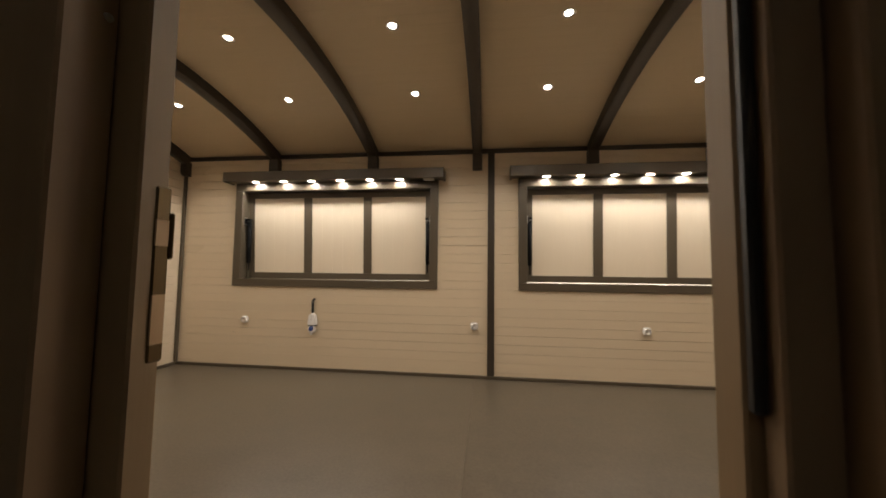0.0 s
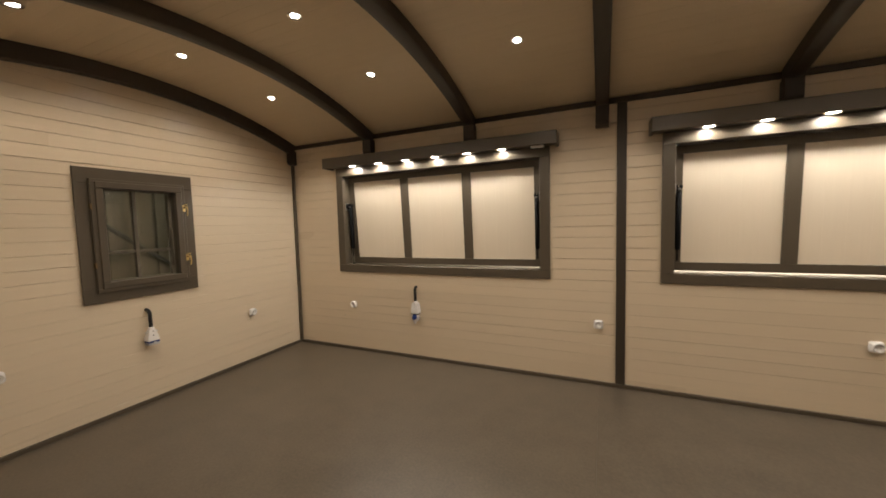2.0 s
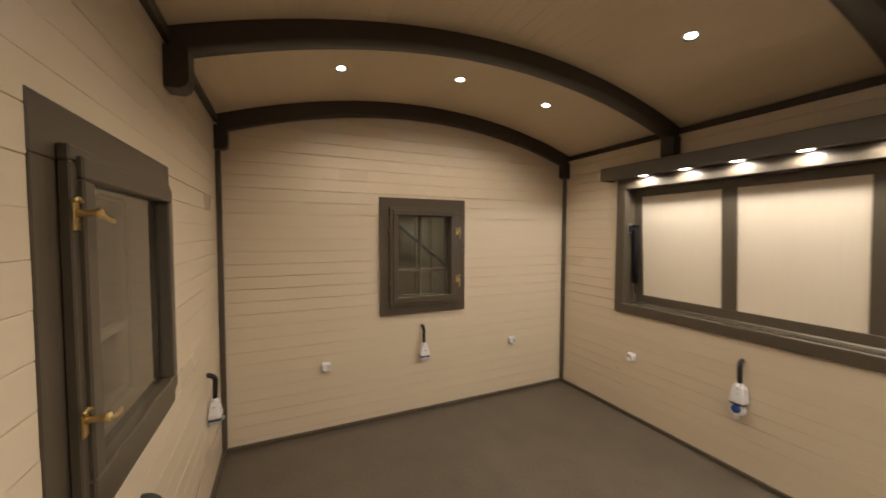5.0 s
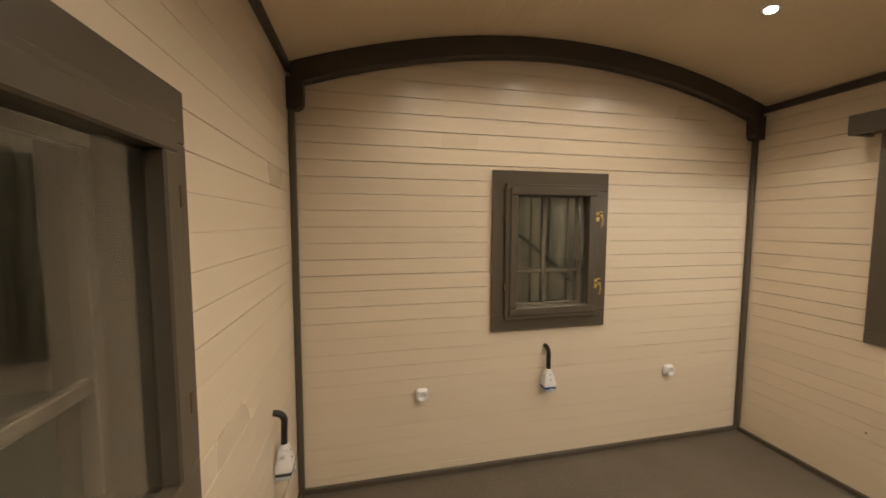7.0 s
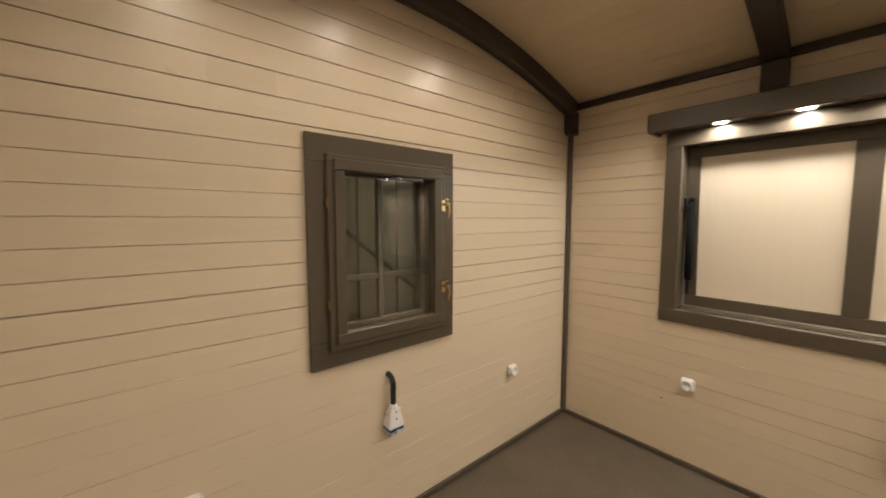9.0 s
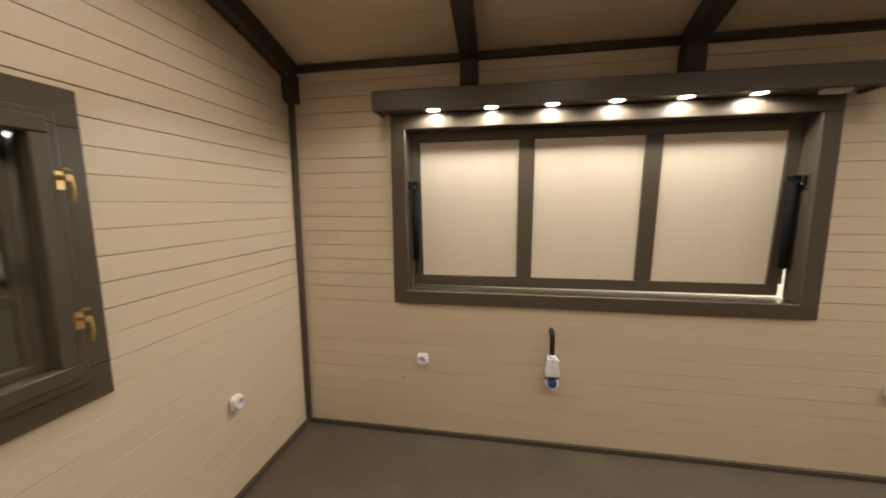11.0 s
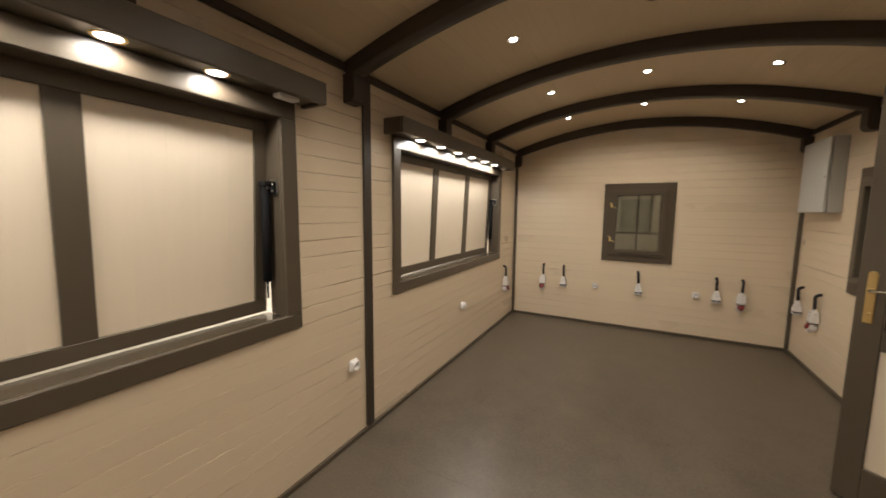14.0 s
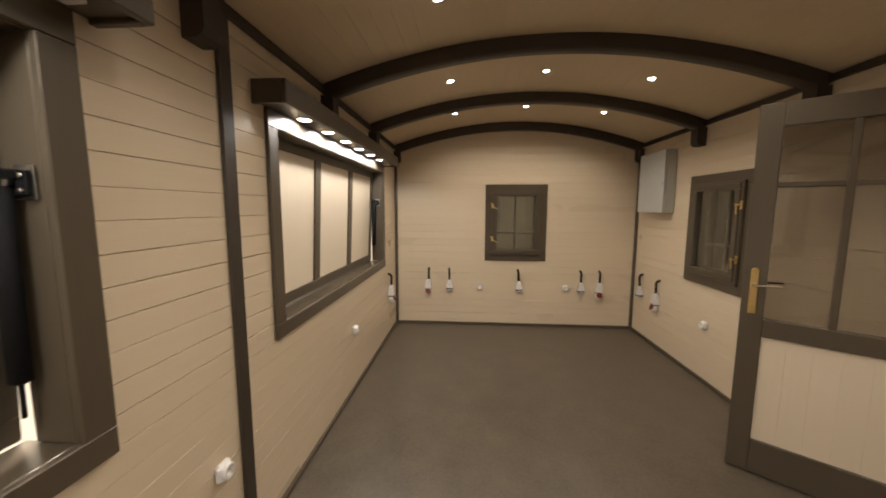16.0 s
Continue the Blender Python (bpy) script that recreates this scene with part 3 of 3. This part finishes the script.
# door frame at the outer side of the wall
fr = thing("door_frame", pose(3.0, -0.1, 0), "stepped wooden door frame with steel strike plate", "door frame", kind="structure")


def post(name, x0, x1, y0, y1, z0, z1, mat, label=""):
    """x and y are given from the frame's own corner; what reaches past the opening stays outside the wall."""
    dx, dy = (0.072, -0.0075) if x1 < 3.0 else (0.046, 0.018)
    y1 = y1 + dy if x0 + dx >= DOOR_X0 - 0.001 and x1 + dx <= DOOR_X1 and z1 <= DOOR_TOP else min(y1 + dy, -0.1205)
    return part(name, box((x0 + dx - 3.0, y0 + dy + 0.1, z0), (x1 + dx - 3.0, y1 + 0.1, z1), 0.003), mat, fr, label)


post("jamb", 2.545, 2.722, -0.175, -0.137, -0.02, DOOR_TOP, WOOD, "pale varnished wooden jamb")
post("outer_board", 2.430, 2.684, -0.231, -0.1755, -0.02, DOOR_TOP + 0.08, WOOD_DARK)
post("outer_board", 2.290, 2.429, -0.250, -0.1205, -0.28, DOOR_TOP + 0.08, WOOD_DARK)
post("jamb", 2.4295, 2.544, -0.175, -0.1205, -0.02, DOOR_TOP, WOOD)
post("jamb", 3.356, 3.538, -0.177, -0.133, -0.02, DOOR_TOP, WOOD, "pale varnished wooden jamb")
post("seal", 3.357, 3.369, -0.190, -0.1775, 0.851, DOOR_TOP, RUBBER, "black rubber seal")
post("outer_board", 3.3695, 3.414, -0.205, -0.1775, -0.02, DOOR_TOP, WOOD_DARK)
post("outer_board", 3.415, 3.700, -0.235, -0.1785, -0.28, DOOR_TOP + 0.08, WOOD_DARK)
post("outer_board", 3.5385, 3.700, -0.178, -0.1205, -0.28, DOOR_TOP + 0.08, WOOD_DARK)
post("head", 2.550, 3.536, -0.190, -0.1605, 1.945, DOOR_TOP + 0.05, WOOD)
post("threshold", 2.430, 3.540, -0.231, -0.1205, -0.06, -0.021, WOOD_DARK)
strike = post("strike_plate", 2.7190, 2.7240, -0.1560, -0.1350, 0.867, 1.070, BRONZE, "bronzed steel strike plate with a bent lip")
part("lip", box((-0.2090, -0.0435, 0.985), (-0.2010, -0.0385, 1.040), 0.002), BRONZE, strike)
# raised pale blocks stand for the lit wood inside the slots
for z0, z1 in ((0.888, 0.944), (1.000, 1.030)):
    part("slot", box((-0.2050, -0.0615, z0), (-0.2032, -0.0455, z1)), LIT_PALE_WOOD, strike, "slot showing pale wood, coloured as if lit")
part("screw", lathe([(0.005, 0.0), (0.004, 0.003)], pose(2.756 - 3.0, -0.1955 + 0.1, 1.248, 0, 90), 12), STEEL, fr, "dark screw head")


# ---- sockets and hanging connectors ----
def wall_socket(m):
    t = thing("wall_socket", m, "white surface-mounted round-faced wall socket", "socket", "wall sockets")
    part("housing", box((-0.034, -0.030, -0.034), (0.034, -0.0003, 0.034), 0.011), PLASTIC, t)
    ring = part("insert", lathe([(0.030, 0.0), (0.030, 0.010), (0.027, 0.013), (0.0205, 0.013), (0.0195, 0.004), (0.0005, 0.004)], pose(0, -0.0295, 0, 90), 24, caps=False), PLASTIC, t)
    for u in (-0.0095, 0.0095):
        part("pin_hole", lathe([(0.0028, 0.0), (0.0028, 0.001)], pose(u, -0.0334, 0, 90), 10), DARK_HOLE, ring)
    return t


SOCKETS = [("wall_north", 0.762), ("wall_north", 3.060), ("wall_north", 4.565), ("wall_west", 0.644), ("wall_west", 2.238),
           ("wall_east", 1.805), ("wall_east", 0.790), ("wall_south", 4.905)]
sock = None
for wall, u in SOCKETS:
    m = at_wall(wall, u, 0, 0.477)
    sock = wall_socket(m) if sock is None else (copy_thing(sock, m), sock)[1]


def connector(colour, name_of_colour, faced, lid_r=0.0245):
    """A plug connector hung from the wall by its own cable; origin at the cable's hole."""
    t = thing("cable_connector", Matrix(), "white plug connector with %s hanging from a short black cable" % name_of_colour, "cable connector", "hanging cable connectors")
    line = []
    for k in range(11):
        a = math.radians(95 * k / 10)
        line.append((0.004 * k / 10, -0.036 * math.sin(a) * 1.05, -0.0 - 0.035 * (1 - math.cos(a))))
    end = line[-1]
    line = [(0, 0.006, 0)] + line + [(end[0], end[1] + 0.002, end[2] - 0.03), (end[0] + 0.002, end[1] + 0.004, end[2] - 0.099)]
    part("cable", sweep(line, 0.0125, 12), RUBBER, t, "thick black cable")
    x, y, z = line[-1]
    part("gland", lathe([(0.0145, 0.0), (0.018, -0.004), (0.018, -0.014), (0.021, -0.018)], pose(x, y, z + 0.010), 12), PLASTIC, t)
    top, high = ((0.029, 0.022), 0.100) if faced else ((0.020, 0.018), 0.086)
    body = part("body", taper((x, y, z - 0.006), top, (0.038, 0.031), high), PLASTIC, t)
    for side in (-1, 1):
        part("clip", box((x + side * 0.029, y - 0.008, z - 0.030), (x + side * 0.040, y + 0.008, z - 0.022), 0.001), GREY_PLASTIC, body)
    part("screw", lathe([(0.004, 0.0), (0.003, 0.002)], pose(x, y - 0.026, z - 0.050, 82), 8), DARK_HOLE, body)
    part("screw", lathe([(0.004, 0.0), (0.003, 0.002)], pose(x, y - 0.0225, z - 0.020, 82), 8), DARK_HOLE, body)
    low = z - 0.006 - high
    if faced:
        # the socket end is tilted into the room, its lid shows
        part("band", box((x - 0.035, y - 0.028, low - 0.010), (x + 0.035, y + 0.028, low + 0.001), 0.002), DARK_HOLE, t, "dark seam")
        head = pose(x, y - 0.008, low - 0.042, 66)
        part("head", lathe([(0.028, -0.034), (0.034, -0.020), (0.036, 0.014), (0.033, 0.022)], head, 24), PLASTIC, t)
        lid = part("lid", lathe([(lid_r, 0.0212), (lid_r - 0.0005, 0.027), (lid_r - 0.0055, 0.030), (0.0005, 0.0305)], head, 24), colour, t, "%s lid" % name_of_colour.split()[0])
        part("latch", box((x - 0.010, y - 0.030, low - 0.094), (x + 0.010, y - 0.006, low - 0.068), 0.004), PLASTIC, lid)
    else:
        part("collar", box((x - 0.036, y - 0.030, low - 0.013), (x + 0.036, y + 0.029, low + 0.001), 0.003), colour, t, "%s collar" % name_of_colour.split()[0])
        lid = part("lid", taper((x, y - 0.001, low - 0.013), (0.038, 0.032), (0.034, 0.028), 0.014), GREY_PLASTIC, t, "pale grey flap lid")
        part("latch", box((x - 0.010, y - 0.040, low - 0.020), (x + 0.010, y - 0.033, low - 0.004), 0.002), GREY_PLASTIC, lid)
    return t


HANG_Z = 0.688
KINDS = {
    "blue_face": connector(BLUE, "blue face", True),
    "blue": connector(BLUE, "blue collar", False),
    "dark": connector(DARK_HOLE, "dark collar", False),
    "red_face": connector(RED, "red face", True, 0.0315),
}
PLACES = [
    ("wall_north", 1.482, "blue_face"), ("wall_north", 5.785, "red_face"),
    ("wall_west", 1.381, "blue"),
    ("wall_east", 2.430, "red_face"), ("wall_east", 2.182, "dark"), ("wall_east", 1.355, "dark"), ("wall_east", 0.621, "dark"), ("wall_east", 0.401, "red_face"),
    ("wall_south", 0.455, "dark"), ("wall_south", 1.410, "dark"), ("wall_south", 6.000, "dark"), ("wall_south", 5.645, "red_face"),
]
used = set()
for i, (wall, u, kind) in enumerate(PLACES):
    m = at_wall(wall, u, 0, HANG_Z + 0.007 * math.sin(7.0 * i)) @ pose(0, 0, 0, 0, 2.5 * math.sin(11.0 * i), 0)
    if kind in used:
        copy_thing(KINDS[kind], m)
    else:
        KINDS[kind].matrix_world = m
        used.add(kind)

part("screw_hole", lathe([(0.0045, 0.0), (0.0035, 0.001)], pose(0.634, W - 0.0012, 0.347, 90), 10), DARK_HOLE, WALLS["wall_north"], "small dark screw hole")

# electrical cabinet on the wall by the corner
cab = thing("electrical_cabinet", pose(5.745, 0.0, 1.385), "pale grey metal electrical cabinet on the wall", "cabinet")
part("body", box((-0.25, 0.0005, 0), (0.25, 0.088, 0.600), 0.004), CABINET, cab)
cab_door = part("door", box((-0.250, 0.0905, 0.0), (0.250, 0.110, 0.600), 0.005), CABINET, cab)
part("lock", lathe([(0.011, 0.0), (0.011, 0.004), (0.008, 0.006)], pose(-0.222, 0.110, 0.285, -90), 16), STEEL, cab_door, "round steel lock")


# ---- the hall outside ----
def hall_wall(name, a, b):
    return tagged(part(name, box(a, b), HALL), "pale green-grey profiled sheet wall of the hall", "wall", kind="structure")


bm = box((-9, -9, GROUND - 0.1), (15, 12, GROUND))
tagged(part("ground", bm, HALL_FLOOR), "grey concrete floor of the hall outside", "ground", kind="structure")
hall_wall("wall_hall_1", (-2.5, -9, GROUND), (-2.4, 12, 5))
hall_wall("wall_hall_2", (9.9, -9, GROUND), (10.0, 12, 5))
# made-up near wall, strongly lit so the shutter gaps show white
hall_wall("wall_hall_3", (-2.4, 4.4, GROUND), (9.9, 4.5, 5))
hall_wall("wall_hall_4", (-2.4, -6.0, GROUND), (9.9, -5.9, 5))
tagged(part("ceiling_hall", box((-2.5, -6, 5.0), (10, 6, 5.1)), HALL), "pale sheet ceiling of the hall", "ceiling", kind="structure")
rib = mesh_of("rib", box((0, -0.04, GROUND), (0.045, 0.04, 5.0), 0.008), HALL)
for k in range(18):
    for x, wall in ((-2.4, "wall_hall_1"), (9.855, "wall_hall_2")):
        ob = new("rib", rib)
        ob.parent = bpy.data.objects[wall]
        ob.location = (x, -0.9 + 0.26 * k, 0)
for x0, y0, y1 in ((-2.33, 0.6, 3.6), (9.80, 0.6, 3.6)):
    br = tagged(part("steel_brace", sweep([(x0, y0, 2.6), (x0, y1, 0.2)], 0.03, 8), HALL_STEEL), "dark steel diagonal brace on the hall wall", "brace", "hall braces", "structure")
# assumed sources, none in view: they make gaps and panes look lit from outside
for x, y, rot in ((4.9, 3.75, 0), (-1.6, 1.4, 90), (8.4, 1.4, 90), (3.0, -3.6, 0)):
    t = thing("strip_light", pose(x, y, 4.94, 0, 0, rot), "long white strip light assumed in the hall, out of view", "strip light", "hall strip lights")
    part("housing", box((-1.8, -0.06, 0.0), (1.8, 0.06, 0.06), 0.005), CABINET, t)
    part("tube", lathe([(0.018, -1.75), (0.018, 1.75)], pose(0, 0, -0.022, 0, 90), 10), TUBE, t, "lit white tube")
lamp("hall_lamp", "AREA", pose(4.9, 3.75, 4.88), 750.0, (1.0, 0.95, 0.93), size=3.4, size_y=0.1, spread=75)
lamp("hall_lamp", "AREA", pose(-1.6, 1.4, 4.88, 0, 0, 90), 17.0, (1.0, 0.92, 0.68), size=3.5, size_y=0.1)
# added fill with no known source, lifts the outer jambs of the doorway
lamp("hall_lamp", "AREA", pose(3.0, -3.6, 4.88), 3.0, (1.0, 0.92, 0.78), size=3.5, size_y=0.1)
lamp("hall_lamp", "AREA", pose(8.4, 1.4, 4.88, 0, 0, 90), 7.5, (1.0, 0.90, 0.64), size=3.5, size_y=0.1)


# ---- wall boards, last ----
BOARD = {}
GAPS = {"wall_west": (0.0007, 0.0012, 0.0017), "wall_north": (0.0005, 0.0010, 0.0015), "wall_east": (0.0004, 0.0007, 0.0012), "wall_south": (0.0003, 0.0006, 0.0010)}


def board_mesh(length, high, g):
    key = (round(length, 3), round(high, 3), g)
    if key not in BOARD:
        bm = bmesh.new()
        e = 0.0003 if g < 0.0004 else 0.0009 + 0.4 * g
        prof = [(PLANK, g), (e, g), (0.0, g + e), (0.0, high - g - e), (e, high - g), (PLANK, high - g)]
        a = [bm.verts.new((0, y, z)) for y, z in prof]
        b = [bm.verts.new((length, y, z)) for y, z in prof]
        for i in range(len(prof)):
            j = (i + 1) % len(prof)
            bm.faces.new((a[i], a[j], b[j], b[i]))
        bm.faces.new(a)
        bm.faces.new(b[::-1])
        bmesh.ops.recalc_face_normals(bm, faces=bm.faces)
        BOARD[key] = mesh_of("plank", bm, CREAM)
    return BOARD[key]


def cut(spans, lo, hi):
    out = []
    for a, b in spans:
        if hi <= a or lo >= b:
            out.append((a, b))
            continue
        if lo > a:
            out.append((a, lo))
        if hi < b:
            out.append((hi, b))
    return out


def board_wall(name):
    length = L if name in ("wall_north", "wall_south") else W
    gable = length == W
    rng = random.Random(len(name) + int(length * 10))
    top = CROWN if gable else EAVE
    k = -1
    while True:
        z0, z1 = FIRST + PITCH * k, FIRST + PITCH * (k + 1)
        k += 1
        if z1 <= 0.001:
            continue
        if z0 > top - 0.02:
            break
        z0 = max(z0, 0.0)
        gap = rng.choice(GAPS[name]) if z0 > 0.75 else rng.choice((0.0001, 0.0004, 0.0008))
        spans = [(0.001, length - 0.001)]
        if gable and z1 > EAVE:
            zm = min((z0 + z1) / 2, CROWN - 0.001)
            if zm > EAVE:
                half = W / 2 * math.sqrt((CROWN - zm) / (CROWN - EAVE))
                spans = [(W / 2 - half, W / 2 + half)]
        if name == "wall_north":
            spans = cut(spans, 3.2100, 3.2110)
        pieces = [(a, b, z0, z1) for a, b in spans]
        for h in HOLES[name]:
            done = []
            for a, b, q0, q1 in pieces:
                lo, hi = max(a, h[0]), min(b, h[1])
                if lo >= hi or q1 <= h[2] or q0 >= h[3]:
                    done.append((a, b, q0, q1))
                    continue
                if a < h[0]:
                    done.append((a, h[0], q0, q1))
                if b > h[1]:
                    done.append((h[1], b, q0, q1))
                if h[2] - q0 > 0.006:
                    done.append((lo, hi, q0, h[2]))
                if q1 - h[3] > 0.006:
                    done.append((lo, hi, h[3], q1))
            pieces = done
        for a, b, q0, q1 in pieces:
            if b - a < 0.02:
                continue
            ob = new("plank", board_mesh(b - a, q1 - q0, gap))
            ob.parent = WALLS[name]
            ob.matrix_world = FRAME_OF[name] @ pose(a, rng.uniform(-1, 1) * (0.0007 if z0 > 0.75 else 0.0002), q0)


for name in HOLES:
    board_wall(name)
